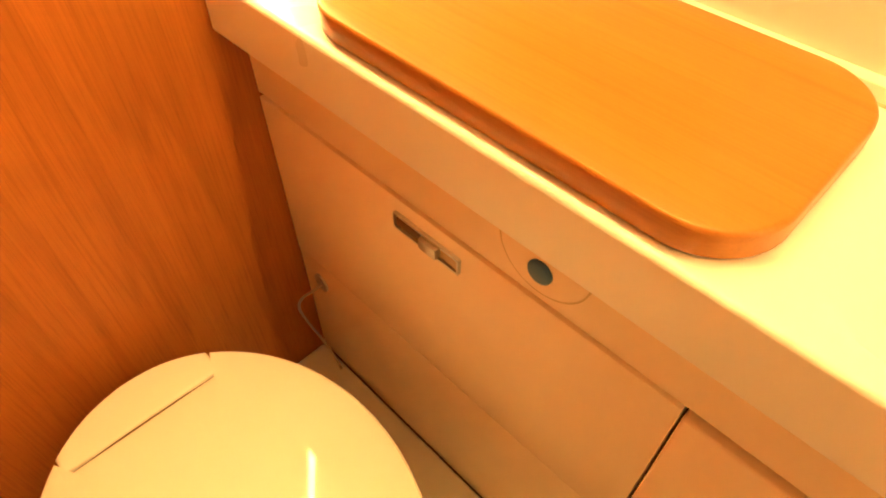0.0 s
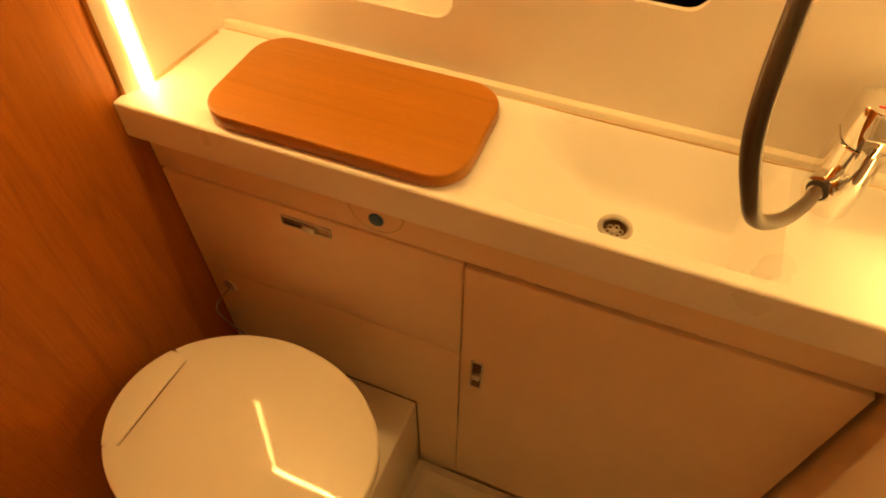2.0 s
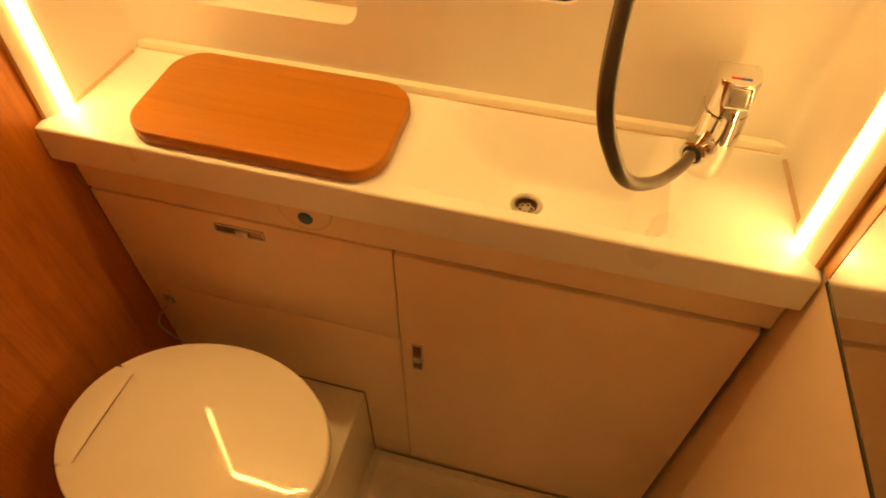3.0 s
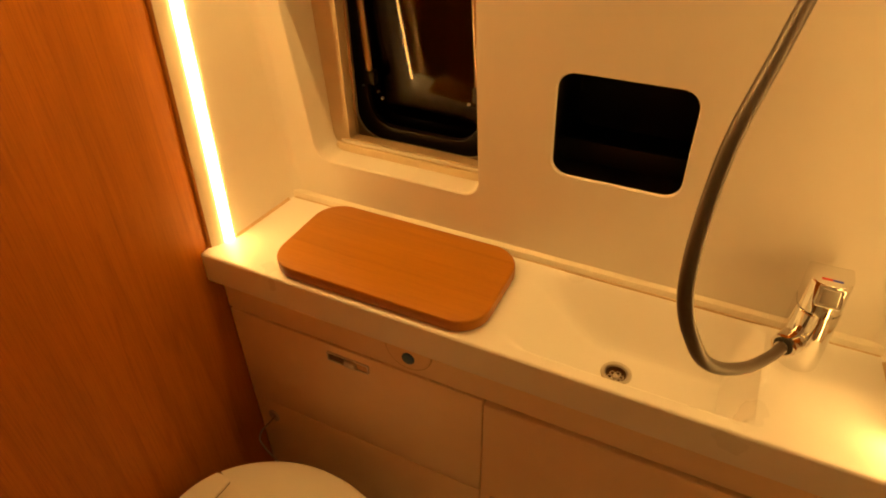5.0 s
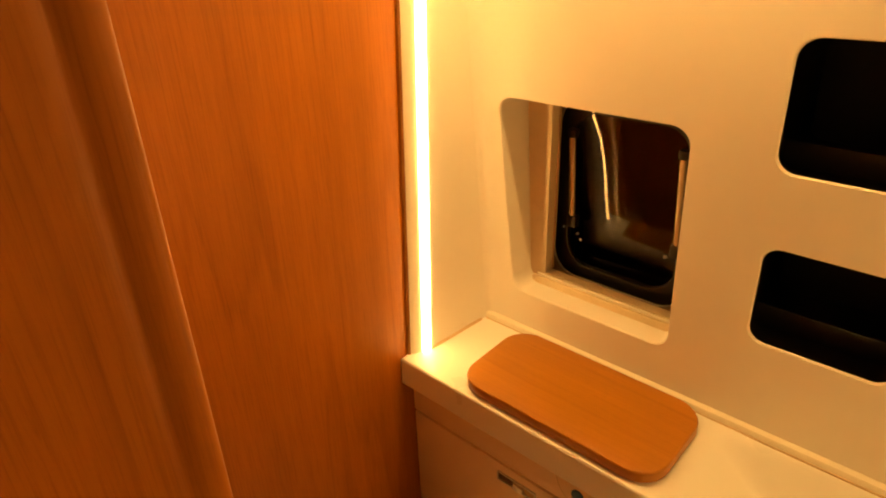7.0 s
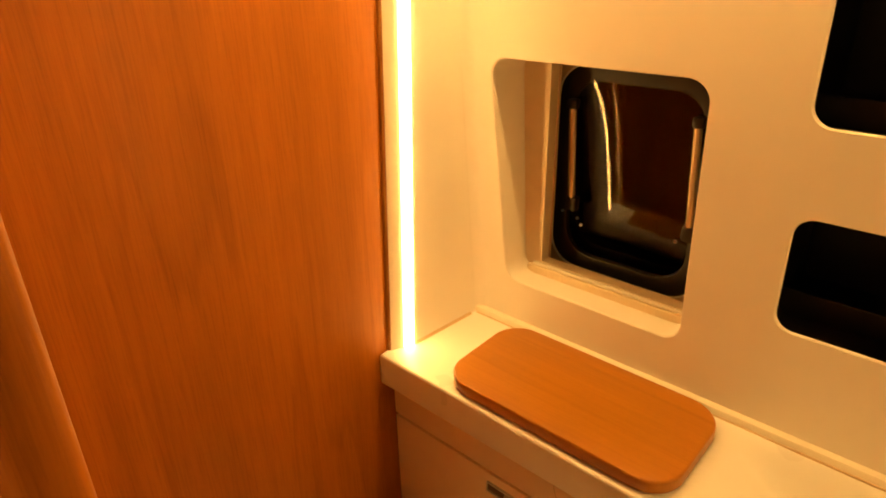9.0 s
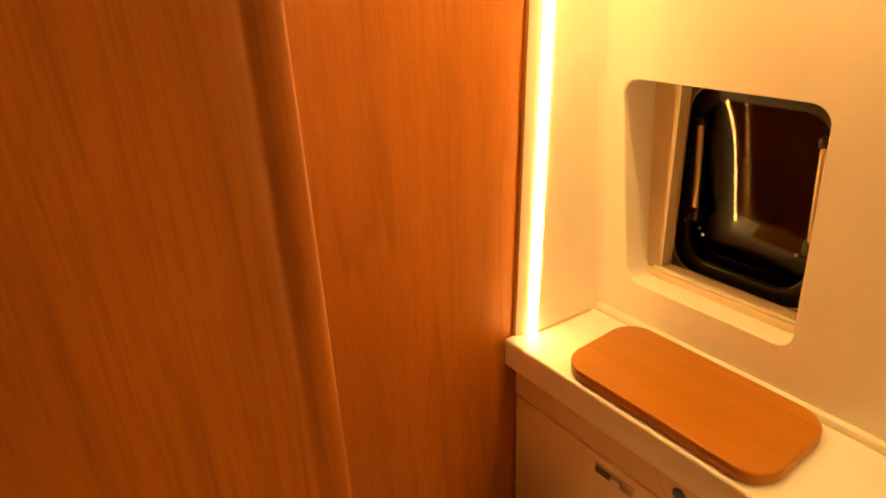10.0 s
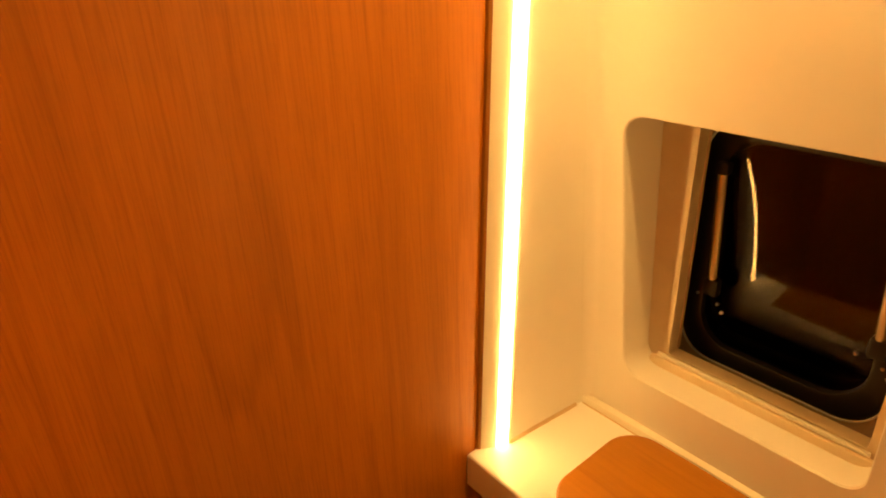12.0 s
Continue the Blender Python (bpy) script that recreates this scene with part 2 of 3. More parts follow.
outer = [(0.052, 0.80), (0.900, 0.80), (0.900, HEAD + 0.06), (0.052, HEAD + 0.06)]
wall_back = link_mesh("wall_north", outline_panel(outer, [window_line(), rounded(*SHELF_LOW), rounded(*SHELF_HIGH)],
                                                 back_y, (lambda c: 0.2405, lambda c: c.y + 0.0040, lambda c: c.y + 0.0040)), WALL, True)
tagged(wall_back, "smooth cream outer wall panel with rounded openings above the counter", "wall", kind="structure")


def side_wall(mirror):
    """The niche's side: from the light post to a rounded inner corner with the outer wall."""
    rings = []
    for i in range(15):
        z = 0.80 + (HEAD + 0.06 - 0.80) * i / 14
        yb = back_y(z)
        y0 = 0.046 + lean(z)
        pts = [(0.0225, y0)]
        x_at = 0.036
        r = 0.016
        pts.append((x_at - 0.002, yb - r - 0.004))
        for k in range(9):
            a = radians(90 * k / 8)
            pts.append((x_at + r - r * math.cos(a), yb - r + r * math.sin(a)))
        if mirror:
            pts = [(0.952 - x, y) for x, y in pts]
        rings.append([(x, y, z) for x, y in pts])
    return skin(rings, closed=False)


tagged(link_mesh("wall_west", side_wall(False), WALL, True), "smooth cream side wall of the sink niche", "wall", kind="structure")
tagged(link_mesh("wall_east", side_wall(True), WALL, True), "smooth cream side wall of the sink niche", "wall", kind="structure")


def wood_wall():
    """Wood-foil partition beside the toilet, up to the light post."""
    rings = []
    for z in (FLOOR - 0.02, 0.80, 0.81, 1.05, 1.3, 1.6, ROOM_TOP):
        end = 0.30 if z < 0.805 else 0.0115 + lean(z)
        rings.append([(0.0, -0.50, z), (0.0, end, z), (-0.03, end, z), (-0.03, -0.50, z)])
    return skin(rings, True, True)


tagged(link_mesh("wall_wood", wood_wall(), WOOD_WALL), "glossy cherry-wood foil partition beside the toilet", "wall", kind="structure")


def post_wall():
    """The boxed-out wood wall in front of the toilet: beaded corner, hollow, then the flat face."""
    prof = [(-0.03, -0.484), (0.386, -0.484), (0.3925, -0.4843), (0.3960, -0.4853), (0.3981, -0.4870), (0.3992, -0.4893), (0.3996, -0.4920), (0.3995, -0.4960),
            (0.3988, -0.5005), (0.3974, -0.5040), (0.3963, -0.5064), (0.3968, -0.5086), (0.3978, -0.5110), (0.3984, -0.5150), (0.3985, -0.526), (0.3985, ROOM_BACK), (-0.03, ROOM_BACK)]
    return skin([[(x, y, z) for x, y in prof] for z in (0.0, ROOM_TOP)], True, True)


tagged(link_mesh("wall_post", post_wall(), WOOD_WALL, True), "boxed-out cherry-wood wall with a beaded corner", "wall", kind="structure")

# the mirror wall opens slightly towards the room
SPLAY = Matrix.Translation((WIDTH + 0.003, 0, 0)) @ Matrix.Rotation(radians(2.2), 4, "Z") @ Matrix.Translation((-WIDTH, 0, 0))


def splayed(bm):
    bmesh.ops.transform(bm, matrix=SPLAY, verts=bm.verts)
    return bm


# mirror wall, rear wall, ceiling, floor
bm = splayed(box(WIDTH, WIDTH + 0.03, ROOM_BACK, 0.30, 0.0, TOP - 0.002))
tagged(link_mesh("wall_panel_east", bm, PANEL), "plain cream board wall below the mirror", "wall", kind="structure")
bm = splayed(box(WIDTH + 0.006, WIDTH + 0.03, ROOM_BACK, 0.30, TOP + 0.002, ROOM_TOP))
tagged(link_mesh("wall_backing_east", bm, PANEL), "plain cream board wall behind the mirror", "wall", kind="structure")
# unseen rear wall, added pale to bounce light onto the cabinet fronts
bm = box(0.3985, WIDTH + 0.09, ROOM_BACK - 0.03, ROOM_BACK, 0.0, ROOM_TOP)
tagged(link_mesh("wall_south_bounce", bm, CEILING), "unseen pale wall added to close the room and bounce light", "wall", kind="structure")
bm = box(-0.03, WIDTH + 0.09, ROOM_BACK - 0.03, 0.32, ROOM_TOP, ROOM_TOP + 0.03)
tagged(link_mesh("ceiling", bm, CEILING), "plain pale washroom ceiling panel", "ceiling", kind="structure")
bm = box(0.0, WIDTH, 0.03 + lean(HEAD), 0.30, HEAD + 0.004, ROOM_TOP)
tagged(link_mesh("wall_head", bm, WALL), "cream header closing the niche above the window", "wall", kind="structure")
bm = box(-0.03, WIDTH + 0.03, 0.30, 0.33, 0.0, 0.80)
tagged(link_mesh("wall_outer", bm, CARCASS), "dark outer wall behind the cabinet", "wall", kind="structure")
for name, x0, x1 in (("wall_fill_west", -0.03, 0.0), ("wall_fill_east", WIDTH, WIDTH + 0.03)):
    bm = box(x0, x1, 0.07, 0.33, 0.81, ROOM_TOP)
    tagged(link_mesh(name, bm, CARCASS), "dark filling behind the niche side wall", "wall", kind="structure")


def tray():
    """Shower-tray floor with a raised, rounded rim."""
    xs = [0.384, 0.386, 0.396, 0.402, 0.412, 0.425, 0.55, 0.7, 0.90, 0.915, 0.925, 0.931, 0.941, 0.943]
    def rim(d):
        t = min(1, max(0, (d - 0.016) / 0.020))
        return 0.024 * (1 - t * t * (3 - 2 * t))
    rings = []
    for y in [0.016, 0.008, 0.0, -0.006, -0.012, -0.018, -0.026, -0.05, -0.2, -0.5, ROOM_BACK]:
        rings.append([(x, y, FLOOR - 0.004 + max(rim(x - 0.384), rim(0.943 - x), rim(0.016 - y))) for x in xs])
    return skin(rings, closed=False)


tagged(link_mesh("floor", tray(), TRAY, True), "pale moulded shower-tray floor with a raised rim", "floor", kind="structure")
bm = box(-0.03, WIDTH + 0.09, ROOM_BACK, 0.33, -0.03, 0.004)
tagged(link_mesh("floor_base", bm, CARCASS), "dark floor board under the shower tray", "floor", kind="structure")

# rear edge bead between counter and outer wall
pts = []
for dy, dz in ((0.004, -0.004), (-0.0100, -0.004), (-0.0100, 0.0090), (-0.0094, 0.0102), (-0.0080, 0.0108), (0.004, 0.0112)):
    pts.append((dy, dz))
yb = back_y(0.885)
bm = skin([[(x, yb + dy, counter_z(yb) - 0.0005 + dz) for dy, dz in pts] for x in (0.037, 0.915)])
tagged(link_mesh("trim_back_bead", bm, TRIM, True), "slim cream sealing bead along the back of the counter", "trim", kind="structure")
bm = box(0.039, 0.913, yb - 0.0122, yb - 0.0098, counter_z(yb) - 0.002, counter_z(yb) + 0.0004, 0.0002, 1)
tagged(link_mesh("trim_seal_north", bm, SEAL, True), "thin brown silicone joint below the bead", "trim", kind="structure")
bm = skin([[(0.0250 + 0.0015, 0.05, counter_z(0.05) + 0.0008), (0.0225, 0.05, counter_z(0.05) + 0.004), (0.02, 0.05, counter_z(0.05) - 0.002)],
           [(0.0385, 0.172, counter_z(0.172) + 0.0008), (0.0345, 0.172, counter_z(0.172) + 0.004), (0.032, 0.172, counter_z(0.172) - 0.002)]])
tagged(link_mesh("trim_seal_west", bm, SEAL, True), "thin brown silicone joint beside the counter", "trim", kind="structure")
bm = skin([[(0.9255, 0.05, counter_z(0.05) + 0.0008), (0.9295, 0.05, counter_z(0.05) + 0.004), (0.932, 0.05, counter_z(0.05) - 0.002)],
           [(0.9135, 0.172, counter_z(0.172) + 0.0008), (0.9175, 0.172, counter_z(0.172) + 0.004), (0.920, 0.172, counter_z(0.172) - 0.002)]])
tagged(link_mesh("trim_seal_east", bm, SEAL, True), "thin brown silicone joint beside the counter", "trim", kind="structure")


# ---- light strips ----
def light_post(mirror):
    sx = (lambda x: WIDTH - x) if mirror else (lambda x: x)
    group = "light posts of the niche"
    post = thing("light_post", (sx(0.012), 0.03, counter_z(0.03)), "slim cream post with a glowing warm light strip", "lamp", group)
    zs = (counter_z(0.03) - 0.004, 1.2, HEAD + 0.05)
    back = [(0.0005, 0.0150), (0.0062, 0.0152), (0.0168, 0.0322), (0.0212, 0.0470), (0.0235, 0.052), (0.0235, 0.062), (0.0005, 0.062)]
    part("profile", skin([[(sx(x), y + lean(z), z) for x, y in back] for z in zs]), TRIM, post, smooth=False)
    edge = [(-0.0003, 0.0118), (0.0035, 0.0122), (0.0062, 0.0148), (-0.0003, 0.0148)]
    part("edge_strip", skin([[(sx(x), y + lean(z), z) for x, y in edge] for z in zs]), EDGE, post, "narrow brown edging strip", smooth=False)
    face = [(0.0165, 0.0330), (0.0192, 0.0322), (0.0220, 0.0340), (0.0240, 0.0375), (0.0252, 0.0415), (0.0254, 0.0450), (0.0240, 0.0475), (0.0212, 0.0480)]
    zs = (counter_z(0.04) + 0.0015, 1.2, HEAD + 0.002)
    part("diffuser", skin([[(sx(x), y + lean(z), z) for x, y in face] for z in zs]), LED_EAST if mirror else LED, post, "glowing warm white diffuser")
    return post


light_post(False)
light_post(True)
head = thing("light_rail", (WIDTH / 2, 0.07, HEAD), "cream head rail with a glowing warm light strip", "lamp")
y0 = lean(HEAD)
part("profile", box(0.024, WIDTH - 0.024, 0.020 + y0, 0.060 + y0, HEAD - 0.006, HEAD + 0.0035, 0.0015), TRIM, head)
part("diffuser", box(0.022, 0.62, 0.028 + y0, 0.046 + y0, HEAD - 0.0105, HEAD - 0.0065, 0.0015), LED_RAIL, head, "glowing warm white diffuser")


# ---- counter with moulded basin ----
def smooth(a, b, x):
    t = min(1, max(0, (x - a) / (b - a)))
    return t * t * (3 - 2 * t)


BASIN_DEEP = 0.084


def basin(x, y):
    left = smooth(0.472, 0.600, x)
    right = 1 - smooth(0.752, 0.788, x)
    front = smooth(0.0125, 0.035, y)
    rear = 1 - smooth(0.140, 0.186, y)
    return BASIN_DEEP * left * right * front * rear


def counter(bowl):
    """The moulded top; bowl: the sunk basin alone, or all the rest."""
    xs = [0.0005, 0.002, 0.006, 0.03, 0.2, 0.42] + [0.46 + 0.35 * i / 88 for i in range(89)] + [0.86, 0.92, 0.937, 0.941, 0.9425]
    ys = [0.0030] + [0.0070 + (0.036 - 0.0070) * i / 12 for i in range(13)] + [0.042 + (0.208 - 0.042) * i / 44 for i in range(45)]
    rings = []
    for x in xs:
        end = min(1, (x - 0.0005) / 0.004, (0.9425 - x) / 0.004)
        drop = 0.0012 * (1 - math.sqrt(max(0, 1 - (1 - end) ** 2)))
        line = [(x, 0.06, 0.765), (x, 0.0195, 0.8125), (x, -0.0010, 0.8125), (x, -0.0035, 0.8135), (x, -0.0048, 0.8165), (x, -0.0040, 0.8620 - drop)]
        for k in range(1, 7):
            a = radians(90 * k / 6)
            line.append((x, -0.0040 + 0.0042 * (1 - math.cos(a)), 0.8620 + (counter_z(0.0002) - 0.8620) * math.sin(a) - drop))
        line += [(x, y, counter_z(y) - basin(x, y) - drop) for y in ys]
        line.append((x, 0.208, 0.765))
        rings.append(line)
    bm = skin(rings, True, True)
    out = []
    for f in bm.faces:
        c = f.calc_center_median()
        sunk = c.z > 0.767 and basin(c.x, c.y) > 1e-6 and 0.005 < c.y < 0.2 and c.z < counter_z(c.y)
        drained = c.z > 0.767 and math.hypot(c.x - DX, c.y - DY) < 0.0185
        if drained or sunk != bowl:
            out.append(f)
    bmesh.ops.delete(bm, geom=out, context="FACES")
    return bm


DX, DY = 0.6245, 0.103
top = thing("washbasin_counter", (WIDTH / 2, 0.1, 0.8165), "cream one-piece counter with a moulded shallow sink basin", "counter")
part("worktop", counter(False), COUNTER, top)
part("basin", counter(True), COUNTER, top, "shallow moulded basin with sloping sides")

# drain
DZ = counter_z(DY) - basin(DX, DY)
drain = thing("sink_drain", (DX, DY, DZ), "round stainless sink drain set in the basin floor", "drain")
part("flange", lathe([(0.0135, -0.012), (0.0140, -0.002), (0.0154, 0.0008), (0.0176, 0.0018), (0.0204, 0.0012), (0.0212, -0.0006)], (DX, DY, DZ + 0.0015)), SATIN, drain)
part("cup", lathe([(0.0005, -0.0085), (0.0136, -0.0085), (0.0139, -0.002)], (DX, DY, DZ + 0.0015)), LATCH_DARK, drain, "dark recessed cup")
for k in range(6):
    a = radians(60 * k + 15)
    cx, cy = DX + 0.0078 * math.cos(a), DY + 0.0078 * math.sin(a)
    part("grid_ring", lathe([(0.0022, 0.0), (0.0028, 0.0012), (0.0036, 0.0012), (0.0041, 0.0)], (cx, cy, DZ - 0.0068), 14), SATIN, drain)
part("screw", lathe([(0.0042, 0.0), (0.0038, 0.0022), (0.0015, 0.003), (0.0003, 0.003)], (DX, DY, DZ - 0.0068), 16), SATIN, drain)

# wooden board
board = tagged(link_mesh("wooden_board", slab(rounded(-0.1685, 0.1685, -0.0845, 0.0845, 0.044, 14), 0.0, 0.0195, 0.0035, 4, 0.002), WOOD_BOARD, True),
               "reddish beech board with round corners lying on the counter", "board")
board.matrix_basis = pose(0.2905, 0.0885, counter_z(0.0885) + 0.0012, math.degrees(math.atan(RISE)), 0, 0)


# ---- cabinet ----
CAB = 0.0185           # front plane of the cabinet panels
cab = thing("sink_cabinet", (WIDTH / 2, 0.15, 0.02), "cream fitted sink cabinet with flat panels and push latches", "cabinet")
part("carcass", box(0.004, 0.939, 0.036, 0.29, 0.022, 0.757), CARCASS, cab, "dark cabinet inside seen in the gaps", False)
part("top_rail", box(0.001, 0.942, CAB + 0.002, 0.038, 0.7405, 0.8122, 0.001), PANEL, cab)
part("bottom_rail", box(0.386, 0.942, CAB + 0.002, 0.038, 0.024, 0.0535, 0.001), PANEL, cab)
access = part("access_panel", box(0.0035, 0.4635, CAB, 0.037, 0.5185, 0.7375, 0.0016), PANEL, cab)
part("lower_panel", box(0.0035, 0.4635, CAB + 0.001, 0.037, 0.024, 0.5165, 0.0012), PANEL, cab)
door = part("door", box(0.4655, 0.9345, CAB - 0.002, 0.037, 0.056, 0.7335, 0.0028, 3), PANEL, cab)


def push_latch(parent, x0, x1, z0, z1, y, upright):
    body = part("latch_plate", ring_plate(rounded(x0, x1, z0, z1, 0.0015, 3), rounded(x0 + 0.002, x1 - 0.002, z0 + 0.002, z1 - 0.002, 0.001, 3), y - 0.002, y + 0.006), SATIN, parent, "satin metal latch surround")
    cx, cz = (x0 + x1) / 2, (z0 + z1) / 2
    if upright:
        cells = ((x0 + 0.002, x1 - 0.002, cz - 0.004, z1 - 0.002, LATCH_DARK), (x0 + 0.002, x1 - 0.002, z0 + 0.002, cz - 0.0045, LATCH_DARK))
        knob = box(x0 + 0.003, x1 - 0.003, y - 0.006, y + 0.002, cz - 0.010, cz + 0.004, 0.0012)
    else:
        cells = ((x0 + 0.002, cx + 0.004, z0 + 0.002, z1 - 0.002, LATCH_DARK), (cx + 0.0045, x1 - 0.002, z0 + 0.002, z1 - 0.002, LATCH))
        knob = box(cx - 0.004, cx + 0.016, y - 0.006, y + 0.002, z0 + 0.003, z1 - 0.003, 0.0012)
    for a, b, c, d, m in cells:
        part("latch_insert", box(a, b, y + 0.0, y + 0.004, c, d, 0.0004), m, body)
    part("latch_slider", knob, SATIN, body, "small metal slider")


push_latch(access, 0.1975, 0.2740, 0.7045, 0.7225, CAB - 0.0013, False)
push_latch(door, 0.4840, 0.5025, 0.447, 0.521, CAB - 0.0033, True)

# round cover and button half hidden under the counter's lip
cover = part("round_cover", skin([[(0.3465 + r * math.cos(a), CAB + y, 0.7880 + r * math.sin(a)) for a in (2 * math.pi * k / 40 for k in range(40))]
                                  for r, y in ((0.0370, 0.002), (0.0370, 0.0001), (0.0363, -0.0007), (0.0350, -0.0010), (0.0260, -0.0010))]), PANEL, cab, "round cream cover disc")
# brown ring whose colour stands in for the shaded groove round the disc
part("cover_joint_shade", skin([[(0.3465 + r * math.cos(a), CAB + y, 0.7880 + r * math.sin(a)) for a in (2 * math.pi * k / 40 for k in range(40))]
                          for r, y in ((0.0382, 0.0018), (0.0382, -0.0003), (0.0369, -0.0003), (0.0369, 0.0018))], True, False), SEAL, cover, "thin brown ring painting the shaded joint round the disc")
part("button", skin([[(0.3465 + r * math.cos(a), CAB + y, 0.7725 + r * math.sin(a)) for a in (2 * math.pi * k / 28 for k in range(28))]
                     for r, y in ((0.0102, -0.0008), (0.0102, -0.0025), (0.0094, -0.0035), (0.0078, -0.0040))]), BUTTON, cover, "small dark teal push button")

# cable from the cabinet to the bench
flex = thing("power_cable", (0.039, 0.017, 0.478), "thin white cable hanging from a round grommet", "cable")
part("grommet", skin([[(0.039 + r * math.cos(a), CAB + y, 0.478 + 1.15 * r * math.sin(a)) for a in (2 * math.pi * k / 24 for k in range(24))]
                      for r, y in ((0.0125, 0.0012), (0.0120, -0.0010), (0.0080, -0.0022), (0.0050, -0.0010))]), SATIN, flex, "metal cable grommet")
part("cord", tube(glide([(0.041, 0.019, 0.478), (0.040, 0.006, 0.475), (0.026, -0.006, 0.456), (0.014, -0.008, 0.425), (0.0145, -0.002, 0.388), (0.024, 0.006, 0.350), (0.044, 0.010, 0.318), (0.058, 0.008, 0.3035)], 8), 0.0019, 8), CABLE, flex)


# ---- toilet ----
TX, TY, TA, TB = 0.2340, -0.2160, 0.196, 0.152
toilet = thing("cassette_toilet", (TX, TY, FLOOR), "pale plastic cassette toilet on a low bench, lid closed", "toilet")
bench = part("bench", box(0.002, 0.384, -0.482, 0.0185, 0.006, 0.300, 0.004, 3), TOILET, toilet, "low glossy bench base")


def oval(k, z, n=72):
    """The toilet's outline, shrunk by k metres all round."""
    return [(TX + (TA - k) * math.cos(2 * math.pi * i / n), TY + (TB - k) * math.sin(2 * math.pi * i / n), z) for i in range(n)]


part("bowl", skin([oval(0.060, 0.298), oval(0.055, 0.34), oval(0.036, 0.42), oval(0.015, 0.475), oval(0.010, 0.488), oval(0.012, 0.494)]), TOILET, toilet)
part("seat", skin([oval(0.010, 0.4945), oval(0.004, 0.497), oval(0.003, 0.504), oval(0.006, 0.509), oval(0.022, 0.5095)]), TOILET, toilet)
CHORD = 0.0955
HINGE_Y, HINGE = -0.2225, 0.0815   # middle and half of the hinge line


def cut_outline(keep_left):
    """The lid's oval split by the hinge line, whose ends turn outwards."""
    north = math.pi - math.asin((HINGE_Y + HINGE - TY) / TB)
    south = math.pi - math.asin((HINGE_Y - HINGE - TY) / TB)
    gap, turn = 0.0006, 0.010
    pts = []
    if keep_left:
        for k in range(25):
            a = north + turn + (south - north - 2 * turn) * k / 24
            pts.append((TX + TA * math.cos(a), TY + TB * math.sin(a)))
        pts += [(CHORD - gap, HINGE_Y - HINGE + 0.0012), (CHORD - gap, HINGE_Y + HINGE - 0.0012)]
    else:
        for k in range(73):
            a = south - 2 * math.pi + turn + (north - south + 2 * math.pi - 2 * turn) * k / 72
            pts.append((TX + TA * math.cos(a), TY + TB * math.sin(a)))
        pts += [(CHORD + gap, HINGE_Y + HINGE + 0.0012), (CHORD + gap, HINGE_Y - HINGE - 0.0012)]
    return pts


def fan(outline):
    """The point from which an outline is shrunk."""
    return (sum(p[0] for p in outline) / len(outline), sum(p[1] for p in outline) / len(outline))


def lid(outline, z0, z1, crown):
    """A rounded cap over an outline, domed towards its free side."""
    cx, cy = fan(outline)
    dome = lambda x, y: crown * ((x - 0.238) ** 2 + (y + 0.268) ** 2) / 0.0412

    def ring(inset, z, k=None):
        out = []
        for x, y in outline:
            e = math.hypot(x - cx, y - cy)
            f = (e - inset) / e if k is None else k
            px, py = cx + (x - cx) * f, cy + (y - cy) * f
            out.append((px, py, z - (dome(px, py) if z > z0 + 0.004 else 0)))
        return out
    rings = [ring(0.003, z0), ring(0.0, z0 + 0.003), ring(0, z1 - 0.0050), ring(0.0004, z1 - 0.0030), ring(0.0013, z1 - 0.0014), ring(0.0028, z1 - 0.0004), ring(0.0050, z1)]
    for k in (0.85, 0.6, 0.35, 0.12):
        rings.append(ring(0, z1, k))
    return skin(rings)


part("lid", lid(cut_outline(False), 0.5105, 0.5490, 0.018), TOILET, toilet, "closed glossy oval lid")
# dark solid below the hinge line; its colour paints the gap's shade
part("hinge_gap_shade", lid(rounded(0.0830, 0.1010, HINGE_Y - HINGE - 0.003, HINGE_Y + HINGE + 0.004, 0.003), 0.5098, 0.5440, 0.018), DARKBROWN, toilet, "dark filler painting the shade in the hinge gap")
part("hinge_cover", lid(cut_outline(True), 0.5080, 0.5490, 0.018), TOILET, toilet, "curved hinge cover of the lid")


bm = box(0.004, 0.3845, 0.0172, 0.0192, 0.2985, 0.3006)
tagged(link_mesh("trim_bench_joint", bm, DARKBROWN), "dark joint between bench and cabinet", "trim", kind="structure")
bm = box(0.3835, 0.3850, 0.0172, 0.0192, 0.030, 0.3006)
tagged(link_mesh("trim_bench_side_joint", bm, DARKBROWN), "dark joint beside the bench", "trim", kind="structure")


# ---- window ----
win = thing("window_1", (0.236, 0.245, 0.96), "small beige-framed night window with two catches", "window")
tagged(win, kind="structure")


def quad(x0, x1, z0, z1, r=0.002):
    return rounded(x0, x1, z0, z1, r)


part("frame", ring_plate(quad(0.080, 0.392, 0.938, 1.316), quad(0.1265, 0.3610, 0.976, 1.296, 0.003), 0.240, 0.2600), FRAME, win)
part("sash_strip", box(0.1225, 0.1275, 0.2600, 0.2660, 0.975, 1.297, 0.0008, 1), SASH, win, "thin brown strip beside the frame")
part("sill_rail", box(0.106, 0.372, 0.229, 0.2365, 0.955, 0.970, 0.002), FRAME, win)
part("sill_bead", box(0.115, 0.366, 0.232, 0.2365, 0.9712, 0.9765, 0.0012), TRIM, win)
part("frame_gasket", ring_plate(quad(0.060, 0.412, 0.900, 1.330), quad(0.1115, 0.3685, 0.968, 1.300, 0.003), 0.2602, 0.2680), RUBBER, win, "thin black frame seal")
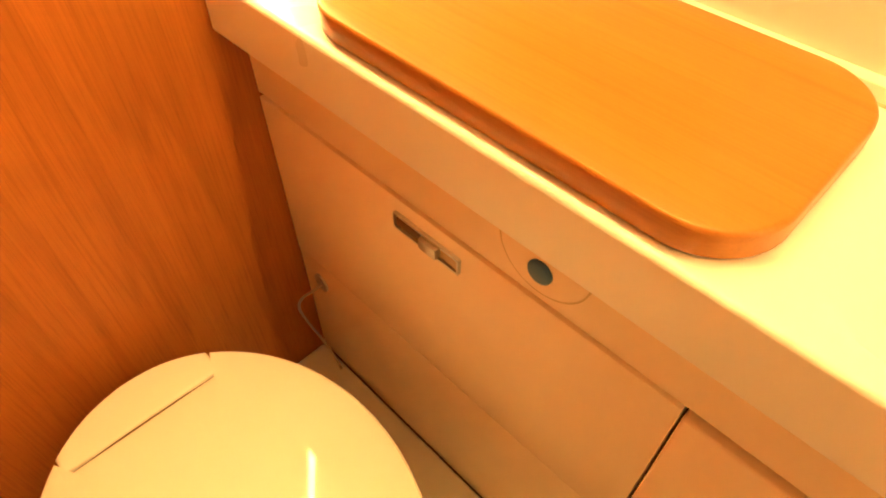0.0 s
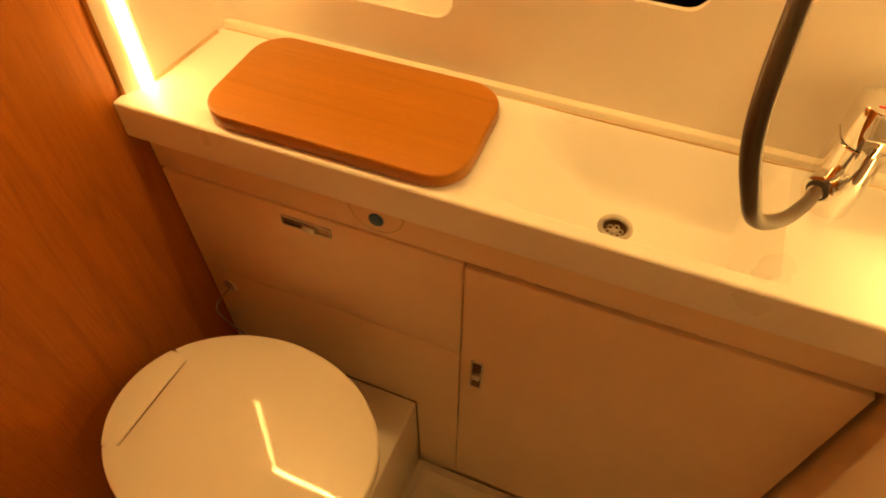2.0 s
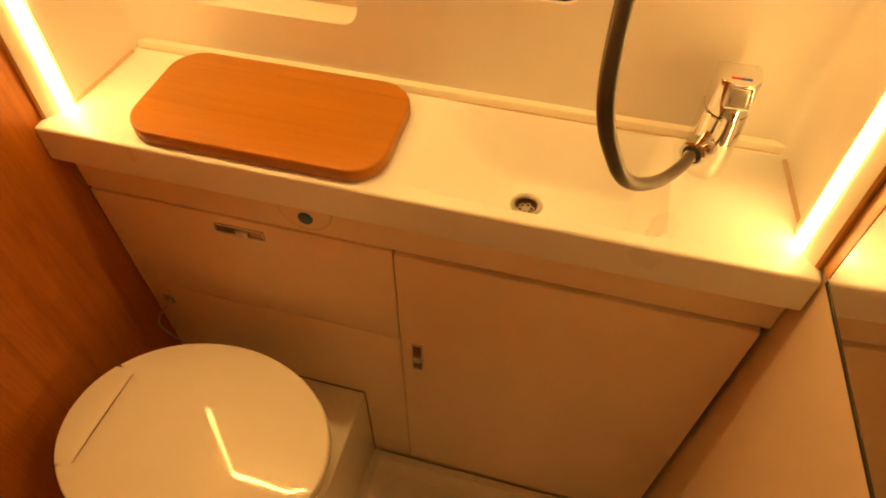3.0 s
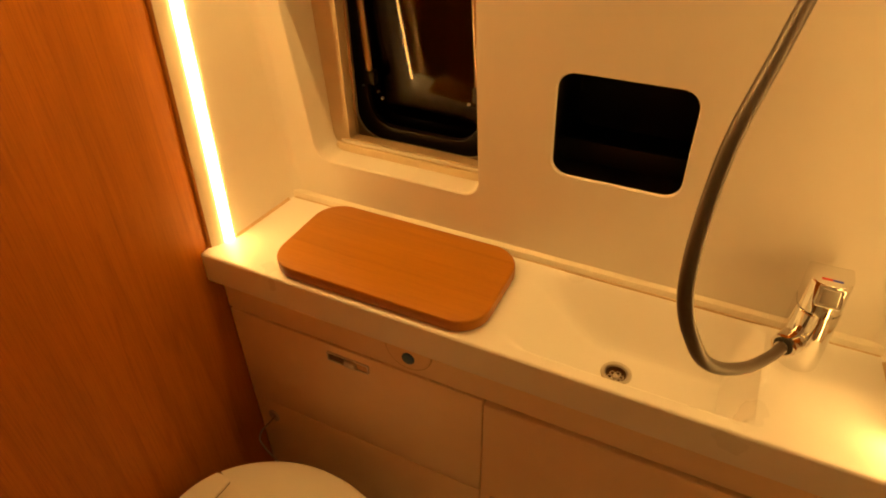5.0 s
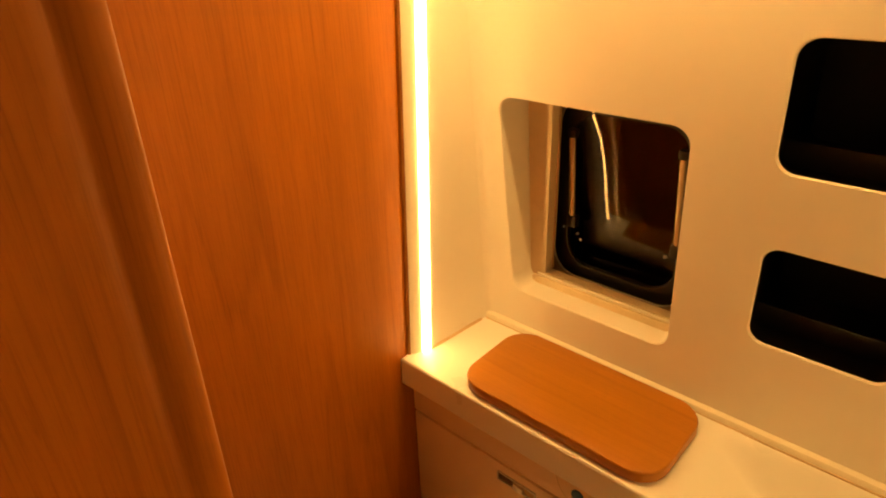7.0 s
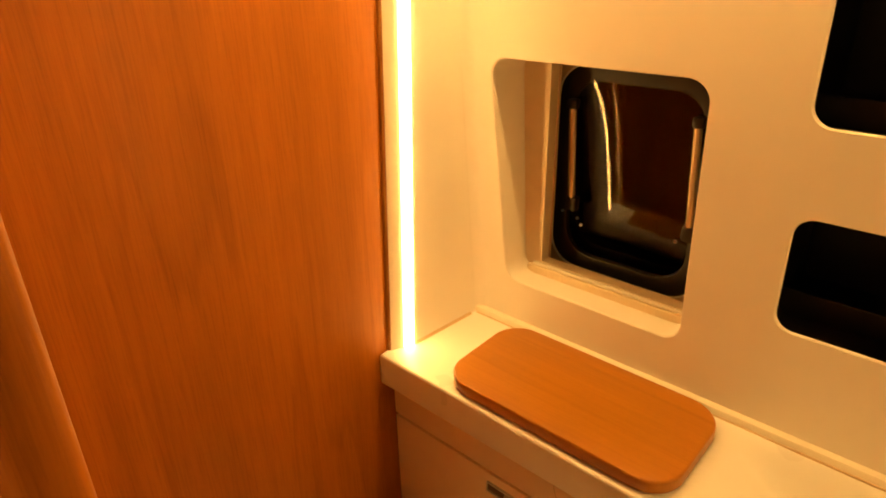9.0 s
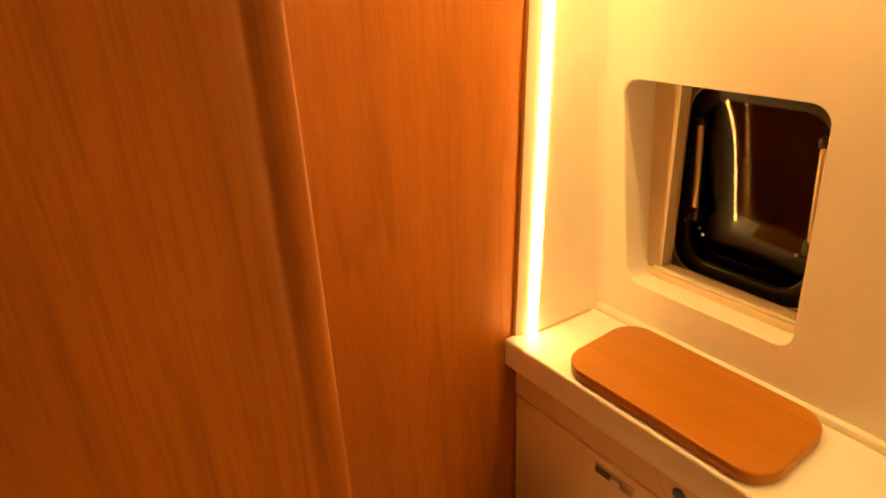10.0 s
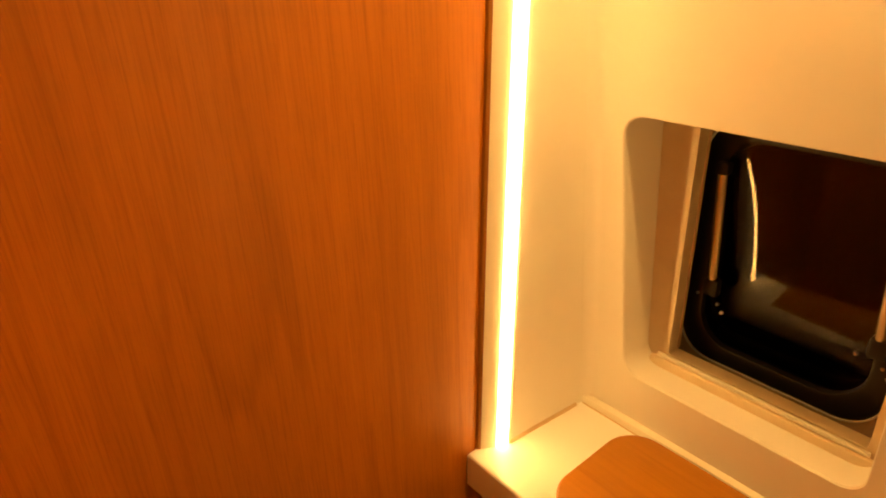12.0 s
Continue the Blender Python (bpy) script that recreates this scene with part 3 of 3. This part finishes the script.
part("reveal", ring_plate(quad(0.040, 0.420, 0.885, 1.345), quad(0.070, 0.396, 0.915, 1.325, 0.003), 0.2682, 0.3060), RUBBER, win, "dark reveal behind the frame")
part("sash", ring_plate(quad(0.0705, 0.3955, 0.9155, 1.3245), rounded(0.1080, 0.3545, 0.9555, 1.2785, 0.0465), 0.2955, 0.3000), SASH, win, "brown sash plate with round corners")
part("gasket", skin([[(x, y, z) for x, z in rounded(0.1085 + g, 0.3540 - g, 0.9560 + g, 1.2780 - g, 0.046)]
                     for g, y in ((0.0, 0.3060), (0.0, 0.2975), (0.0012, 0.2960), (0.0040, 0.2954), (0.0200, 0.2962), (0.0230, 0.2975), (0.0240, 0.3060))], True, False), RUBBER, win, "broad black rubber seal with round corners")
# thin cream ring paints the bright highlight along the pane's edge
part("pane_edge_glint", ring_plate(rounded(0.1072, 0.3553, 0.9547, 1.2793, 0.047), rounded(0.1090, 0.3535, 0.9565, 1.2775, 0.046), 0.2940, 0.2957), TRIM, win, "pale ring painting the lit line on the pane edge")
# two acrylic layers, the inner one slightly bulged towards the room
corners = rounded(0.1295, 0.3330, 0.9770, 1.2570, 0.034)
line = []
for (x, z), (x2, z2) in zip(corners, corners[1:] + corners[:1]):
    steps = max(1, round(math.hypot(x2 - x, z2 - z) / 0.009))
    line += [(x + (x2 - x) * i / steps, z + (z2 - z) * i / steps) for i in range(steps)]
cx, cz = 0.23125, 1.117
for y_in, bulge in ((0.3060, 0.0085), (0.3400, 0.003)):
    rings = []
    for y_off, flip in ((0.0, False), (0.003, True)):
        ks = [0.03] + [i / 18 for i in range(1, 19)]
        for k in (reversed(ks) if flip else ks):
            ring = []
            for x, z in line:
                u, v = (x - cx) / 0.1018 * k, (z - cz) / 0.140 * k
                ring.append((cx + (x - cx) * k, y_in - bulge * (1 - u * u) * (1 - v * v) - 0.07 * (z - cz) * k + y_off, cz + (z - cz) * k))
            rings.append(ring)
    pane = part("pane", skin(rings), GLASS, win, "dark acrylic pane")
    pane.visible_shadow = False
for cx in (0.1410, 0.3295):
    slant = lambda z: cx - 0.060 * (z - 1.145)
    catch = part("catch", tube([(slant(z), 0.2870, z) for z in (1.077, 1.079, 1.212, 1.214)], [0.0050, 0.0060, 0.0060, 0.0050], 14), CATCH, win, "upright satin window catch")
    part("catch_foot", box(slant(1.066) - 0.010, slant(1.066) + 0.010, 0.2815, 0.2960, 1.054, 1.078, 0.004), RUBBER, catch, "black catch foot")
    part("catch_head", box(slant(1.220) - 0.008, slant(1.220) + 0.008, 0.2815, 0.2960, 1.2135, 1.228, 0.003), RUBBER, catch, "black catch head")
    for dx, z in ((-0.016, 1.046), (0.012, 1.040), (0.019, 1.030)):
        part("screw", tube([(cx + dx, 0.2970, z), (cx + dx, 0.2940, z)], [0.0026, 0.0018], 10), SATIN, catch, "small steel screw")
# night outside
bm = box(-0.2, 1.1, 0.70, 0.72, 0.6, 1.8)
tagged(link_mesh("backdrop_night", bm, NICHE), "black night outside the window", "backdrop", kind="structure")


# ---- open cubbies ----
def cubby(spec):
    x0, x1, z0, z1, r = spec
    deep = 0.38
    rings = []
    for grow, dy in ((0.0, 0.0045), (0.006, 0.0055), (0.014, 0.012)):
        rings.append([(x, back_y(z) + dy, z) for x, z in rounded(x0 - grow, x1 + grow, z0 - grow, z1 + grow, r)])
    rings.append([(x, deep, z) for x, z in rounded(x0 - 0.018, x1 + 0.018, z0 - 0.014, z1 + 0.014, 0.02)])
    bm = skin(rings, True, False)
    bm.verts.ensure_lookup_table()
    n = len(rings[0])
    bm.faces.new([bm.verts[3 * n + i] for i in range(n)])
    ym = back_y(z0) + 0.02
    ob = thing("wall_cubby", ((x0 + x1) / 2, ym, z0), "open black-lined cubby sunk in the cream wall", "cubby", "cubbies in the wall")
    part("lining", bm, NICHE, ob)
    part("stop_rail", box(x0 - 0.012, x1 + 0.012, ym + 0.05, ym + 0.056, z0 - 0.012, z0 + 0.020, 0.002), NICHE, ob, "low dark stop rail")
    return ob


cubby(SHELF_LOW)
cubby(SHELF_HIGH)

# ---- mirror ----
mir = thing("wall_mirror", (WIDTH, -0.3, TOP), "large frameless mirror on the side wall", "mirror")
part("glass", splayed(box(WIDTH - 0.001, WIDTH + 0.005, -1.04, -0.006, TOP + 0.006, ROOM_TOP - 0.01, 0.0006, 1)), MIRROR, mir, smooth=False)
part("side_edge", splayed(box(WIDTH - 0.0015, WIDTH + 0.005, -0.0055, 0.016, TOP + 0.003, HEAD + 0.2, 0.0006, 1)), EDGE, mir, "dark brown mirror edging")
part("lower_edge", splayed(box(WIDTH - 0.0020, WIDTH + 0.005, -1.04, -0.006, TOP + 0.0005, TOP + 0.0055, 0.0006, 1)), BLACK, mir, "black lower edge strip")


# ---- mixer tap and hose ----
CX, CY = 0.8215, 0.1405
CZ = counter_z(CY)
tap = thing("mixer_tap", (CX, CY, CZ), "polished chrome mixer tap standing at the back corner", "tap")


def column(grow=0.0):
    """The tap's plan: round in front, flat behind."""
    r = 0.0242 + grow
    pts = [(CX + r * math.cos(radians(a)), CY + r * math.sin(radians(a))) for a in range(180, 361, 9)]
    return pts + [(CX + r, CY + 0.019), (CX + r - 0.003, CY + 0.022 + grow), (CX - r + 0.003, CY + 0.022 + grow), (CX - r, CY + 0.019)]


def prism(outline, steps):
    """An upright form from steps of (grow, z) on an outline function."""
    return skin([[(x, y, z) for x, y in outline(g)] for g, z in steps])


part("body", prism(column, ((0.0, CZ - 0.004), (0.0, CZ + 0.082), (-0.0008, CZ + 0.0830))), CHROME, tap)
lever = part("lever", prism(column, ((-0.0024, CZ + 0.0838), (-0.0014, CZ + 0.0848), (-0.0014, CZ + 0.1245), (-0.0020, CZ + 0.1265), (-0.0036, CZ + 0.1275))), CHROME, tap, "chrome lever cap")


def grip_block(half, steps):
    """A block across the tap from steps of (y, z) on its side."""
    bm = skin([[(x, CY + y, CZ + z) for y, z in steps] for x in (CX + 0.001 - half, CX + 0.001 + half)])
    bmesh.ops.bevel(bm, geom=list(bm.edges), offset=0.0012, segments=2, affect="EDGES", profile=0.5)
    return bm


part("grip", grip_block(0.0125, ((-0.014, 0.1262), (-0.0225, 0.1256), (-0.0325, 0.1070), (-0.0310, 0.1035), (-0.014, 0.0985))), CHROME, lever, "square chrome lever grip")
part("grip_inlay", grip_block(0.0090, ((-0.0222, 0.1236), (-0.0240, 0.1240), (-0.0324, 0.1084), (-0.0302, 0.1080))), SATIN, lever, "satin inlay of the grip")
for x0, x1, m in ((-0.0105, 0.0, RED), (0.0, 0.0105, BLUE)):
    bm = box(CX + x0, CX + x1, CY - 0.0120, CY - 0.0090, CZ + 0.1270, CZ + 0.1282, 0.0002, 1)
    part("temperature_mark", bm, m, lever, "red hot-water mark" if m is RED else "blue cold-water mark", False)
# added taper that imitates a reflection on the body; outlet, turned to the basin
ob_dir = Vector((-0.45, -0.87, 0.10)).normalized()
start = Vector((CX - 0.0115, CY - 0.010, CZ + 0.036))
part("neck_reflection", skin([[(CX + 0.003 + w * math.cos(radians(a)), CY - 0.017 - d * math.sin(radians(a)), z) for a in range(0, 181, 15)]
                   for w, d, z in ((0.0150, 0.016, CZ + 0.032), (0.0150, 0.018, CZ + 0.040), (0.0120, 0.017, CZ + 0.060), (0.0095, 0.014, CZ + 0.088))]), CHROME, tap, "added tapered chrome form imitating a dark reflection")
part("outlet", tube([start, start + ob_dir * 0.016, start + ob_dir * 0.0255, start + ob_dir * 0.0260], [0.0155, 0.0152, 0.0148, 0.0124], 28), CHROME, tap)
tip = start + ob_dir * 0.0260
# closed black disc paints the darkness inside the outlet
part("outlet_shade", tube([tip - ob_dir * 0.001, tip + ob_dir * 0.0008], [0.0122, 0.0105], 24), BLACK, tap, "black disc painting the shaded outlet opening")

line = [tip - ob_dir * 0.012, tip + ob_dir * 0.004, (0.784, 0.070, 0.923), (0.756, 0.008, 0.952), (0.723, -0.053, 0.997), (0.699, -0.102, 1.059), (0.680, -0.111, 1.126),
        (0.682, -0.057, 1.209), (0.700, 0.010, 1.273), (0.719, 0.075, 1.335), (0.743, 0.118, 1.418), (0.754, 0.110, 1.518)]
hose = thing("shower_hose", tip, "smooth grey shower hose looping up from the tap", "hose")
part("tube", tube(glide(line, 14), 0.0064, 18), HOSE, hose)
part("ferrule", tube([tip - ob_dir * 0.004, tip + ob_dir * 0.006], 0.0078, 20), CHROME, hose, "chrome hose end")
holder = thing("shower_holder", (0.754, 0.115, 1.515), "small chrome shower holder on the wall", "holder")
part("cup", tube([(0.7540, 0.1105, 1.503), (0.7545, 0.1090, 1.543)], [0.010, 0.012], 20), CHROME, holder)
part("bracket", box(0.745, 0.765, 0.112, back_y(1.53) + 0.001, 1.513, 1.533, 0.003), CHROME, holder)
